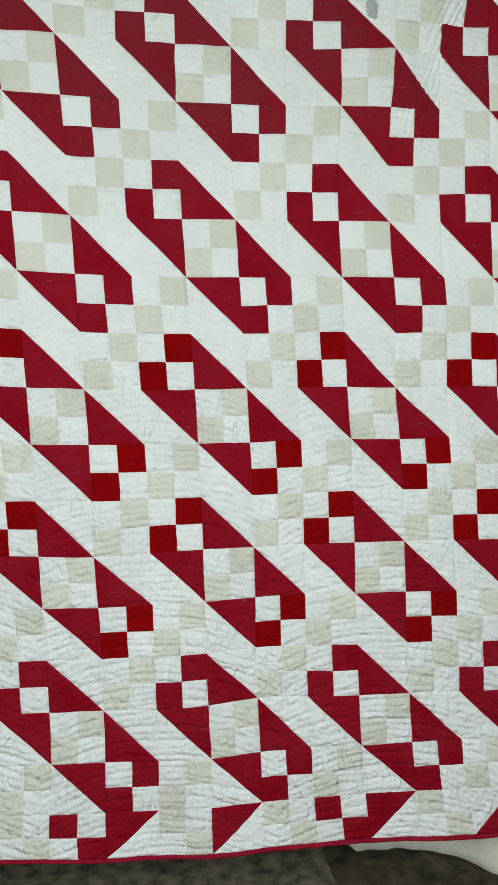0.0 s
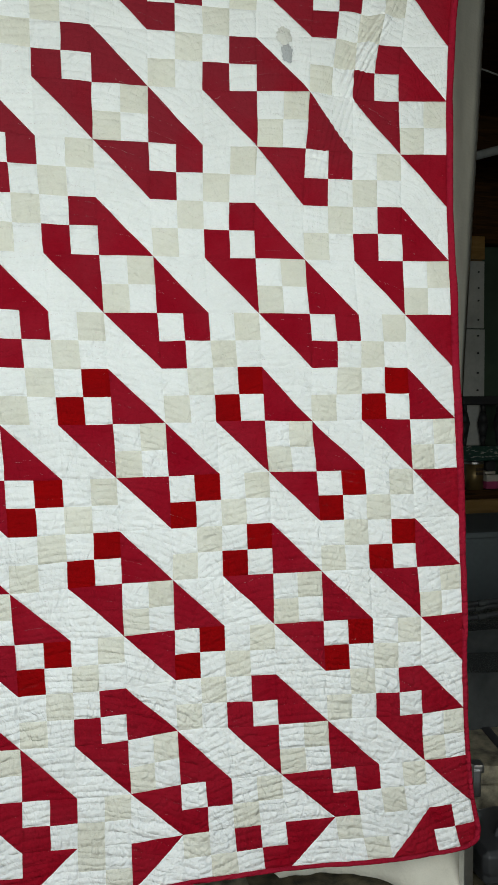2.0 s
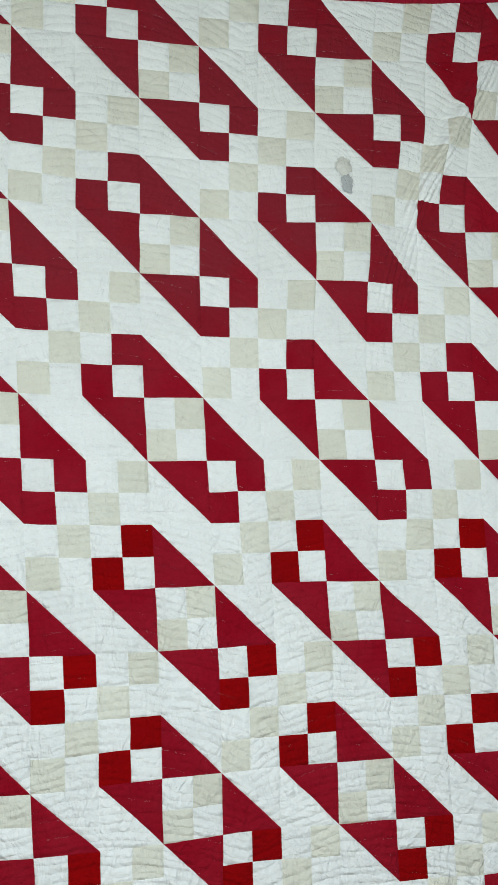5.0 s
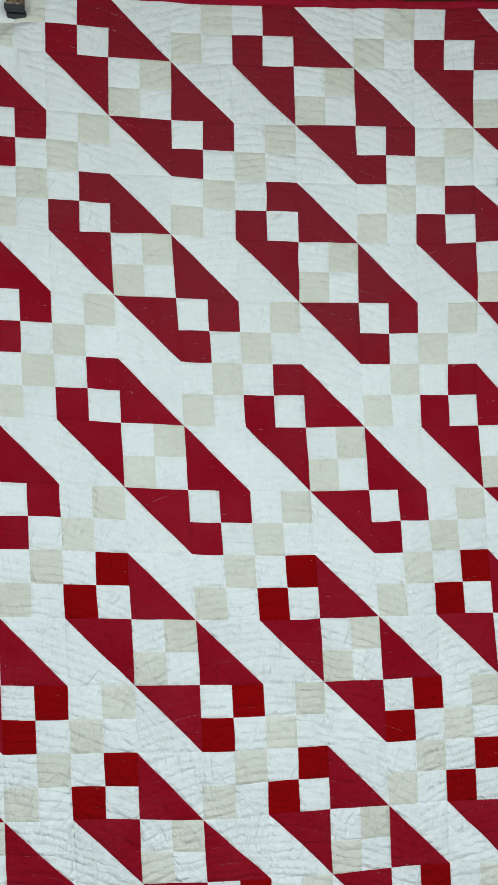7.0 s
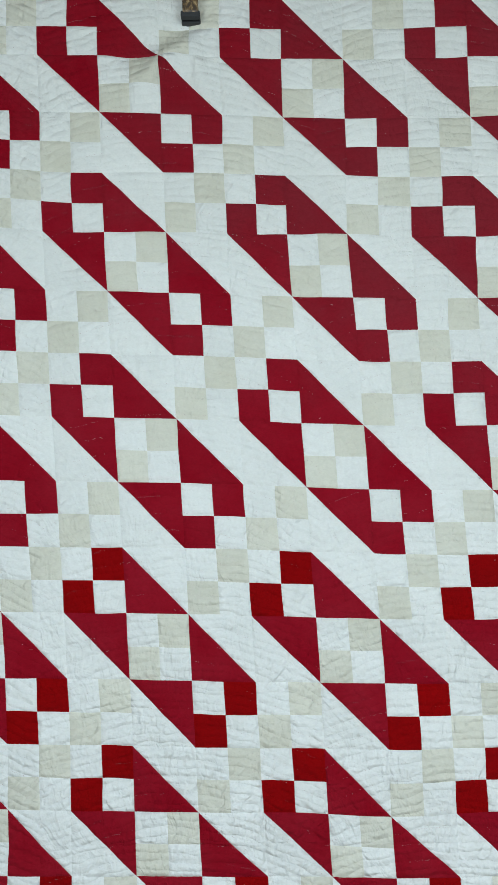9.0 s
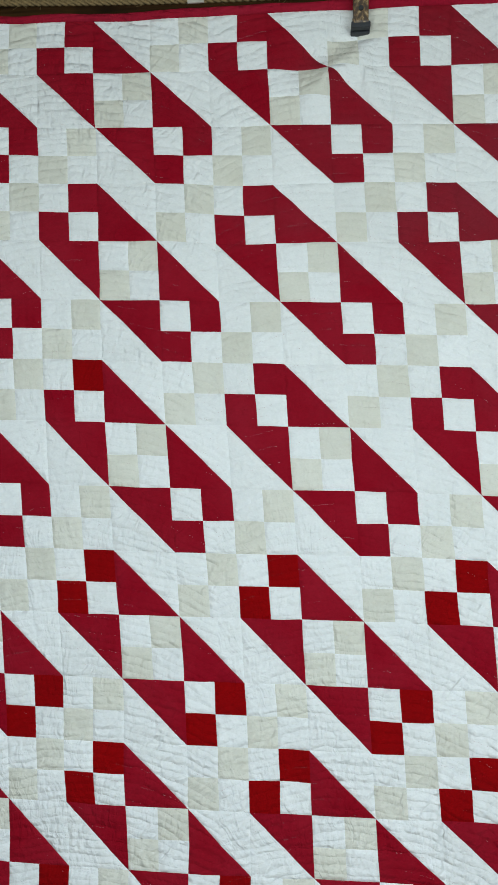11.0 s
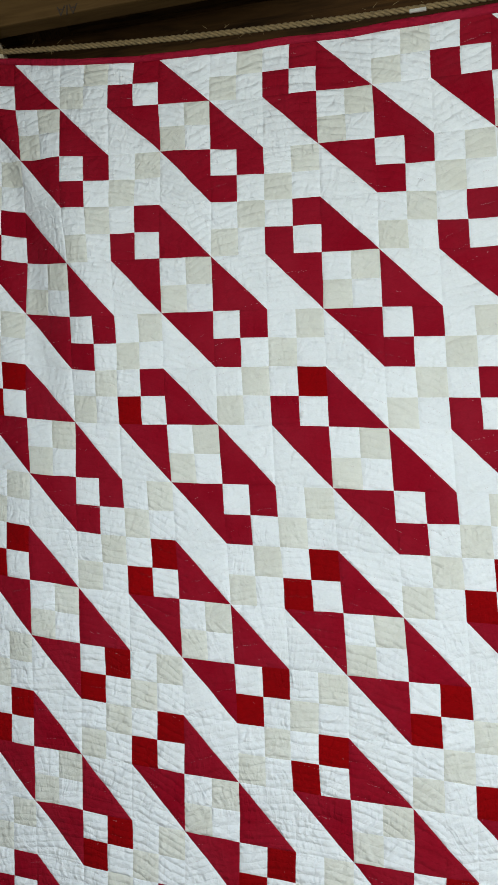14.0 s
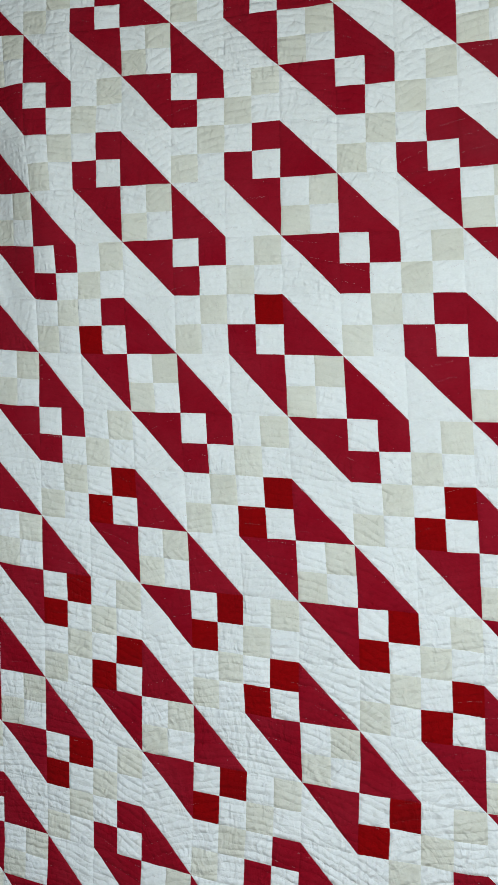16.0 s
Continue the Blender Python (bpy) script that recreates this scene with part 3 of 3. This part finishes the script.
def build_quilt():
    quilt = thing("quilt", "hanging red, white and cream pieced cotton quilt, crinkled, one torn spot", "quilt")
    for c in range(23):
        for r in range(18):
            kind, bc, br = BLOCK[r % 3][c % 3], c // 3, r // 3
            i, j = 2 * c, 2 * r
            if kind == "A":
                deep = (br in (3, 4), br in (3, 4))
                if br == 2 and r % 3 == 0:
                    deep = ((True, True), (False, True), (True, False))[bc] if bc < 3 else deep
                four_patch(i, j, "red", quilt, deep)
            elif kind == "C":
                four_patch(i, j, "cream", quilt)
            else:
                half_square(i, j, kind, quilt)
        kind = HEM.get(c, ("C", "R", "ul")[c % 3])
        if kind == "C":
            four_patch(2 * c, 36, "cream_turned", quilt)
        elif kind == "R":
            four_patch(2 * c, 36, "red_turned", quilt)
        else:
            half_square(2 * c, 36, kind, quilt)

    # backing cloth
    gu, gv = np.meshgrid(np.linspace(-0.1, 46.1, 93), np.linspace(-0.1, 38.1, 77))
    x, y, zz = cloth(gu, gv, -0.012, 0.2)
    verts = np.stack([x, y, zz], -1).reshape(-1, 3)
    faces = [(r * 93 + c, r * 93 + c + 1, (r + 1) * 93 + c + 1, (r + 1) * 93 + c) for r in range(76) for c in range(92)]
    tagged(link_mesh("backing", verts, faces, BACK, quilt), "plain muslin backing cloth")

    # binding: a folded strip round each edge
    def binding(path, out, width):
        prof = [(-0.12, -0.0015), (-0.04, 0.0026), (0.35, 0.0036), (0.75, 0.0028), (1.0, -0.002), (0.95, -0.008), (0.4, -0.011), (-0.1, -0.010)]
        verts, n = [], len(path)
        p = np.array(path)
        for k, (o, lift) in enumerate(prof):
            wob = 1 + 0.10 * soft_noise(p[:, 0] * 0.8 + 5, p[:, 1] * 0.8 + 9)
            w = width(p) * wob
            x, y, zz = cloth(p[:, 0] + out[0] * o * w, p[:, 1] + out[1] * o * w, lift + 0.0004 * soft_noise(p[:, 0] * 3, p[:, 1] * 3 + k), 0.3)
            verts += list(np.stack([x, y, zz], -1))
        faces = [(k * n + a, k * n + a + 1, (k + 1) * n + a + 1, (k + 1) * n + a) for k in range(len(prof) - 1) for a in range(n - 1)]
        tagged(link_mesh("binding", verts, faces, EDGE, quilt), "folded red cotton binding")

    us, vs = np.linspace(-0.22, 46.1, 380), np.linspace(-0.35, 38.1, 320)
    binding([(u, 0) for u in us], (0, -1), lambda p: 0.30 - 0.08 * np.clip((p[:, 0] - 30) / 6, 0, 1))
    binding([(u, 38) for u in us], (0, 1), lambda p: 0.19 + 0 * p[:, 0])
    binding([(0, v) for v in vs], (-1, 0), lambda p: 0.20 + 0 * p[:, 0])
    binding([(46, v) for v in vs], (1, 0), lambda p: 0.29 + 0.03 * np.exp(-((p[:, 1] - 19) / 9) ** 2) - 0.06 * np.clip((p[:, 1] - 22) / 8, 0, 1))

    # running stitches of the fan quilting in white thread
    rng = np.random.default_rng(11)
    px, pz, tx, tz = [], [], [], []
    for a in range(-1, 6):
        for b in range(0, 10):
            ox, oz = a * 0.44 + 0.20, b * 0.23 - 0.34
            for k in range(12, 26):
                r = k * 0.026
                t = np.arange(0.3, 2.85, 0.0034 / r)
                x, zz = ox + r * np.cos(t), oz + r * np.sin(t)
                own = (np.floor(x / 0.44) == a) & (np.floor(zz / 0.23) == b) & (rng.random(len(t)) < 0.8)
                px.append(x[own]), pz.append(zz[own]), tx.append(-np.sin(t[own])), tz.append(np.cos(t[own]))
    px, pz, tx, tz = map(np.concatenate, (px, pz, tx, tz))
    shown = (soft_noise(px * 22 + 3, pz * 22 + 8) + 0.7 * soft_noise(px * 75, pz * 75) > 0.34) & (rng.random(len(px)) < 0.7)
    px, pz, tx, tz = px[shown] + rng.normal(0, 0.0006, shown.sum()), pz[shown] + rng.normal(0, 0.0006, shown.sum()), tx[shown], tz[shown]
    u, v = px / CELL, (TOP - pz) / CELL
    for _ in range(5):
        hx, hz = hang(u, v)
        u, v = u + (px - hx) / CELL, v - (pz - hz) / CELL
    inside = (u > 0.1) & (u < 45.9) & (v > 0.1) & (v < 37.9)
    u, v, tx, tz = u[inside], v[inside], tx[inside], tz[inside]
    x, y, zz = cloth(u, v, 0.0011)
    half, wide = 0.0004 + 0.0004 * rng.random(len(x)), 0.0002
    quad = np.stack([np.stack([x + sa * tx * half - sb * tz * wide, y, zz + sa * tz * half + sb * tx * wide], -1) for sa, sb in ((-1, -1), (1, -1), (1, 1), (-1, 1))], 1).reshape(-1, 3)
    tagged(link_mesh("quilting_stitches", quad.tolist(), [(4 * k, 4 * k + 1, 4 * k + 2, 4 * k + 3) for k in range(len(x))], THREAD, quilt, False), "fine white running stitches", kind="stuff")

    # torn spot: a frayed flap of muslin over grey batting
    def ragged(name, u0, v0, ru, rv, lift, mat, seed, label):
        rng = random.Random(seed)
        n, rings = 40, 6
        edge = [1 + 0.16 * rng.uniform(-1, 1) for _ in range(n)]
        uu, vv, ll = [u0], [v0], [lift]
        for k in range(1, rings + 1):
            for a in range(n):
                t = 2 * math.pi * a / n
                q = k / rings * (1 + (edge[a] - 1) * k / rings)
                uu.append(u0 + ru * q * math.cos(t) + 0.25 * ru * q * math.sin(t))
                vv.append(v0 + rv * q * math.sin(t))
                ll.append(lift * (1 - 0.5 * (k / rings) ** 3) + 0.0012 * rng.uniform(-1, 1))
        x, y, zz = cloth(np.array(uu), np.array(vv), np.array(ll))
        verts = np.stack([x, y, zz], -1)
        faces = [(0, 1 + (a + 1) % n, 1 + a) for a in range(n)]
        for k in range(rings - 1):
            for a in range(n):
                b = (a + 1) % n
                faces.append((1 + k * n + a, 1 + k * n + b, 1 + (k + 1) * n + b, 1 + (k + 1) * n + a))
        tagged(link_mesh(name, verts, faces, mat, quilt), label)

    ragged("frayed_flap", 38.98, 6.0, 0.27, 0.33, 0.0055, FRAY, 3, "frayed crumpled muslin flap of the tear")
    ragged("exposed_batting", 39.10, 6.62, 0.19, 0.36, 0.0045, BATT, 4, "grey cotton batting showing in the tear")
    return quilt


build_quilt()


# ---- clamps and clothespin ----
def build_clamp(x, tip, lean=0.0, depth=0.0):
    """Spring clamp, jaws down: two arms with rubber pads, a pivot with spring and grips."""
    c = thing("spring_clamp", "mottled brown spring clamp with dark rubber jaws gripping the quilt", "clamp", group="clamps along the upper edge")
    c.matrix_world = pose(x, depth, tip, 0, lean, 0)
    for sgn in (-1, 1):
        bm = bmesh.new()
        prof = [(0.010, 0.0), (0.020, 0.05), (0.031, 0.085), (0.020, 0.125), (0.038, 0.19)]
        for (y0, z0), (y1, z1) in zip(prof, prof[1:]):
            wid = 0.0125
            seg = box(-wid, wid, -0.006, 0.006, 0, math.hypot(y1 - y0, z1 - z0) + 0.004, 0.0035, 2)
            ang = math.atan2(y1 - y0, z1 - z0)
            bmesh.ops.transform(seg, matrix=Matrix.Translation((0, sgn * y0, z0 + 0.006)) @ Matrix.Rotation(-sgn * ang, 4, "X"), verts=seg.verts)
            tmp = bpy.data.meshes.new("tmp")
            seg.to_mesh(tmp)
            seg.free()
            bm.from_mesh(tmp)
            bpy.data.meshes.remove(tmp)
        part("arm", bm, CAMO, c)
        part("jaw_pad", box(-0.0155, 0.0155, sgn * 0.009 - 0.006, sgn * 0.009 + 0.006, -0.001, 0.009, 0.003, 3), JAW, c, "dark grey rubber jaw pad")
        part("grip", box(-0.0165, 0.0165, sgn * 0.036 - 0.011, sgn * 0.036 + 0.011, 0.135, 0.225, 0.006, 3), BLACK, c, "black rubber grip")
        part("rivet", rod((0, sgn * 0.0175, 0.026), (0, sgn * 0.0225, 0.026), 0.004), BLACK, c)
    part("pivot_pin", rod((-0.02, 0, 0.097), (0.02, 0, 0.097), 0.004), STEEL, c, "steel pivot pin")
    part("spring", rod((-0.013, 0, 0.097), (0.013, 0, 0.097), 0.012), STEEL, c, "steel coil spring")
    part("sticker", box(-0.010, 0.006, -0.0505, -0.0475, 0.14, 0.165, 0.001), STEEL, c, "torn silver sticker")
    return c


build_clamp(1.122, 1.998)
build_clamp(-0.012, 2.100, -4, 0.006)
build_clamp(2.33, 2.085, 3, 0.008)

pin = thing("clothespin", "pale wooden clothespin clipped over the rope", "clothespin")
pin.matrix_world = pose(0.012, 0.046, 2.146, 0, -28, 0)
for sgn in (-1, 1):
    part("prong", box(-0.005, 0.005, sgn * 0.008 - 0.004, sgn * 0.008 + 0.004, -0.036, 0.036, 0.0015), PALE_WOOD, pin)
part("spring", rod((-0.007, 0, 0.004), (0.007, 0, 0.004), 0.004), STEEL, pin, "small steel spring")

tag = thing("plastic_tag", "small clear tag fastener stub on the upper binding", "tag")
part("stub", box(0.838, 0.866, -0.012, -0.008, 2.055, 2.061, 0.0015), IVORY, tag)


# ---- sheet hung behind the quilt ----
def build_sheet():
    sheet = thing("bed_sheet", "off-white cotton sheet hung behind the quilt, trailing on the floor", "sheet")
    nu, nv = 120, 110
    u, v = np.meshgrid(np.linspace(0, 1, nu), np.linspace(0, 1, nv))
    x = 0.9 + u * (1.594 - 0.062 * np.minimum(v * 1.6, 1) - 0.07 * np.clip(v - 0.6, 0, 1) - 0.057 * np.clip((v - 0.8) / 0.2, 0, 1) ** 2)
    bottom = np.interp(x, [0.9, 1.6, 1.88, 1.97, 2.18, 2.30, 2.45], [0.30, 0.20, 0.09, 0.012, 0.006, 0.006, 0.006])
    zz = 2.15 + v * (bottom - 2.15)
    y = 0.255 + 0.014 * np.sin(x * 75 + 1.2 * soft_noise(x * 5, zz * 1.5)) * (0.4 + 0.6 * v) * (1 - 0.85 * np.clip((v - 0.7) / 0.2, 0, 1)) + 0.006 * soft_noise(x * 30, zz * 3)
    low = np.clip((v - 0.80) / 0.20, 0, 1)
    front = np.interp(x, [0.9, 1.95, 2.08, 2.17, 2.22, 2.26, 2.33], [0.21, 0.203, 0.186, 0.168, 0.105, 0.060, 0.035])
    y = y + low ** 1.6 * (front - 0.255 + 0.006 * soft_noise(x * 14, v * 9 + 4))
    # the free side swings back towards the workshop, except where it trails on the floor
    back = 1 + 0.38 * np.clip((u - 0.78) / 0.22, 0, 1) ** 1.5 * np.clip((0.8 - v) / 0.25, 0, 1)
    x, y, zz = 1.53 + (x - 1.53) * back, -1.44 + (y + 1.44) * back, 1.073 + (zz - 1.073) * back
    verts = np.stack([x, y, zz], -1).reshape(-1, 3)
    faces = [(r * nu + c, (r + 1) * nu + c, (r + 1) * nu + c + 1, r * nu + c + 1) for r in range(nv - 1) for c in range(nu - 1)]
    ob = link_mesh("cloth", verts, faces, SHEET, sheet)
    so = ob.modifiers.new("thickness", "SOLIDIFY")
    so.thickness = 0.0015


build_sheet()

# ---- workshop corner behind the sheet ----
studs = thing("wall_stud", "dark timber stud against the back wall", "beam")
part("timber", box(3.927, 4.004, 3.30, 3.46, 0, 3.49, 0.005), DARK_POST, studs)
rail = thing("wall_rail", "dark rough timber rail across the studs", "beam")
part("timber", box(3.18, 6.55, 3.200, 3.301, 2.717, 2.938, 0.008), DARK_WOOD, rail)
shelf2 = thing("upper_board", "dark brown board above the grey sheets", "board")
part("timber", box(3.18, 6.55, 3.235, 3.301, 2.126, 2.53, 0.008), DARK_WOOD, shelf2)

board = thing("grey_sheet_board", "dusty grey sheet boards with rows of dark screws", "board")
part("sheet", box(3.349, 4.083, 3.048, 3.0735, 1.547, 1.969, 0.003), GREY_BOARD, board)
part("sheet", box(3.349, 4.092, 3.053, 3.079, 0.536, 1.541, 0.003), GREY_BOARD, board)
for zz in (1.90, 1.80, 1.72, 1.60, 1.50, 1.39, 1.265, 1.155):
    part("screw", rod((4.042, 3.043, zz), (4.042, 3.06, zz), 0.006, 8), BLACK, board)
block = thing("wood_block", "short golden pine block on the upright board", "block")
part("timber", box(3.953, 4.056, 2.997, 3.116, 1.9695, 2.1135, 0.006), GOLD, block)
panel = thing("green_panel", "dark green painted panel leaning on the back wall", "panel")
part("sheet", box(4.097, 6.5, 3.32, 3.371, 0.0, 2.122, 0.006), GREEN, panel)

bench = thing("workbench", "old low workbench with golden pine front rail and dark top", "workbench")
part("top", box(3.264, 6.4, 2.912, 3.20, 0.476, 0.532, 0.006), DARK_WOOD, bench)
part("front_rail", box(3.264, 6.4, 2.9035, 2.963, 0.357, 0.4735, 0.006), GOLD, bench, "golden pine front rail")
for x, y in ((3.35, 2.966), (4.30, 2.966), (6.2, 2.966), (3.35, 3.08), (6.2, 3.08)):
    part("leg", box(x, x + 0.13, y, y + 0.09, 0, 0.475, 0.006), GOLD, bench)

rack = thing("shelf_board", "board of peeling dark green paint on uprights over the bench", "shelf")
part("board", box(3.264, 6.24, 2.950, 3.04, 0.711, 0.8045, 0.008), PEEL, rack)
for x in (3.383, 4.199, 4.285, 6.07):
    part("upright", box(x, x + 0.037, 2.985, 3.035, 0.532, 0.711, 0.003), IVORY, rack, "pale upright")

stool = thing("spindle_chair", "black turned-spindle chair back standing on the shelf", "chair")
part("top_rail", box(3.553, 4.199, 2.975, 3.026, 1.061, 1.1156, 0.014, 3), BLACK, stool)
for x in (3.655, 3.791, 3.927, 4.0545, 4.165):
    bm = bmesh.new()
    turned = [(0.8045, 0.012), (0.864, 0.020), (0.949, 0.034), (1.017, 0.017), (1.068, 0.0136)]
    for (z0, r0), (z1, r1) in zip(turned, turned[1:]):
        rod((x, 3.0, z0), (x, 3.0, z1), r0, 14, r1, bm)
    part("spindle", bm, BLACK, stool, smooth=True)

tin = thing("tin_can", "dull gold tin with dark printed bars on the bench", "can")
part("body", rod((3.9865, 2.985, 0.532), (3.9865, 2.985, 0.697), 0.058, 28), BRASS, tin, smooth=True)
part("rim", rod((3.9865, 2.985, 0.691), (3.9865, 2.985, 0.704), 0.060, 28), STEEL, tin, "steel rim")
for zz in (0.626, 0.652):
    part("label_bar", box(3.97, 4.016, 2.922, 2.930, zz, zz + 0.015, 0.0), INK, tin, "dark printed bar")
carton = thing("pink_carton", "pink and white carton on the bench", "box")
part("body", box(4.063, 4.157, 2.964, 3.04, 0.532, 0.578, 0.003), PINK, carton)
part("lid", box(4.063, 4.157, 2.964, 3.04, 0.578, 0.619, 0.003), IVORY, carton, "white upper half")
roll = thing("tape_roll", "black roll of tape lying on a small pale box", "tape")
part("ring", rod((4.14, 3.05, 0.67), (4.14, 3.12, 0.67), 0.036, 22), BLACK, roll)
part("body", box(4.105, 4.175, 3.05, 3.12, 0.532, 0.634, 0.004), IVORY, roll)

bin_ = thing("storage_bin", "blue-grey plastic storage bin on the floor before the bench", "bin")
part("body", box(2.947, 4.6, 1.94, 2.5, 0.0, 0.422, 0.025, 3), BLUE_GREY, bin_)
part("rim", box(2.92, 4.63, 1.92, 2.53, 0.422, 0.448, 0.007), BLUE_GREY, bin_)

tripod = thing("folded_tripod", "folded black metal tripod laid across beside the bin", "tripod")
for k, (dy, dz) in enumerate(((0, 0), (0.02, 0.022), (0.0, 0.044))):
    part("leg", rod((2.52, 0.78 + dy, 0.37 + dz), (3.5, 0.80 + dy, 0.43 + dz), 0.0085), BLACK, tripod)
    part("lock", rod((2.78, 0.78 + dy, 0.386 + dz), (2.81, 0.78 + dy, 0.388 + dz), 0.010), SMOKE, tripod, "dark leg lock")
stand_box = thing("cardboard_box", "dark taped box that carries the tripod", "box")
part("body", box(2.60, 3.4, 0.70, 0.95, 0.0, 0.37, 0.006), SMOKE, stand_box)

tub = thing("clear_tub", "smoky clear plastic tub with shiny folds", "tub")
bm = box(2.50, 3.0, 0.50, 0.68, 0.0, 0.31, 0.03, 3)
bmesh.ops.subdivide_edges(bm, edges=bm.edges, cuts=4, use_grid_fill=True)
for v in bm.verts:
    v.co += 0.015 * noise.noise_vector(v.co * 9) * (1 if v.co.z > 0.03 else 0)
part("body", bm, SMOKE, tub, smooth=True)

case = thing("aluminium_case", "scuffed aluminium tool case with steel corners on the floor", "case")
case.matrix_world = pose(2.50, 0.30, 0.0, 0, 0, -10)
part("body", box(0, 0.5, 0, 0.24, 0.0, 0.105, 0.008), SLAB, case)
part("lid", box(0, 0.5, 0, 0.24, 0.108, 0.155, 0.008), SLAB, case)
part("latch", box(-0.006, 0.02, -0.008, 0.0, 0.08, 0.148, 0.003), STEEL, case, "steel latch")
part("corner", box(-0.004, 0.03, -0.004, 0.03, 0.138, 0.16, 0.006), STEEL, case, "steel corner")
part("strap", box(0.10, 0.125, -0.004, 0.244, 0.155, 0.159, 0.001), BLACK, case, "black strap")
bag = thing("tool_bag", "black fabric tool bag on the floor", "bag")
bm = box(2.40, 2.8, 0.06, 0.24, 0.0, 0.085, 0.03, 3)
bmesh.ops.subdivide_edges(bm, edges=bm.edges, cuts=3, use_grid_fill=True)
for v in bm.verts:
    v.co += 0.012 * noise.noise_vector(v.co * 11) * (1 if v.co.z > 0.03 else 0)
part("body", bm, BLACK, bag, smooth=True)
tube("handle", [(2.46, 0.12, 0.08), (2.47, 0.12, 0.12), (2.53, 0.12, 0.125), (2.59, 0.12, 0.08)], 0.006, BLACK, bag)
pole = thing("stand_leg", "chrome square leg of a backdrop stand", "stand")
part("tube", box(2.335, 2.357, 0.035, 0.057, 0.0, 0.30, 0.003), STEEL, pole)
part("foot", box(2.328, 2.364, 0.028, 0.064, 0.0, 0.02, 0.004), BLACK, pole)

c1 = thing("cord_loop", "thin white cord looped on the dark timbers", "cord")
tube("cord", [(3.944, 3.294, 3.414), (4.012, 3.294, 3.363), (4.097, 3.294, 3.278), (4.199, 3.294, 3.278), (4.369, 3.294, 3.227)], 0.006, CORD, c1)
tube("cord", [(3.961, 3.294, 3.261), (4.029, 3.294, 3.236), (4.089, 3.294, 3.179), (4.08, 3.294, 3.159), (4.012, 3.294, 3.074), (3.944, 3.294, 2.955)], 0.005, CORD, c1)
pipe = thing("grey_pipe", "grey pipe slanting across the dark timbers", "pipe")
part("tube", rod((3.859, 3.174, 2.598), (4.709, 3.174, 2.853), 0.028, 16), GREY_BOARD, pipe, smooth=True)
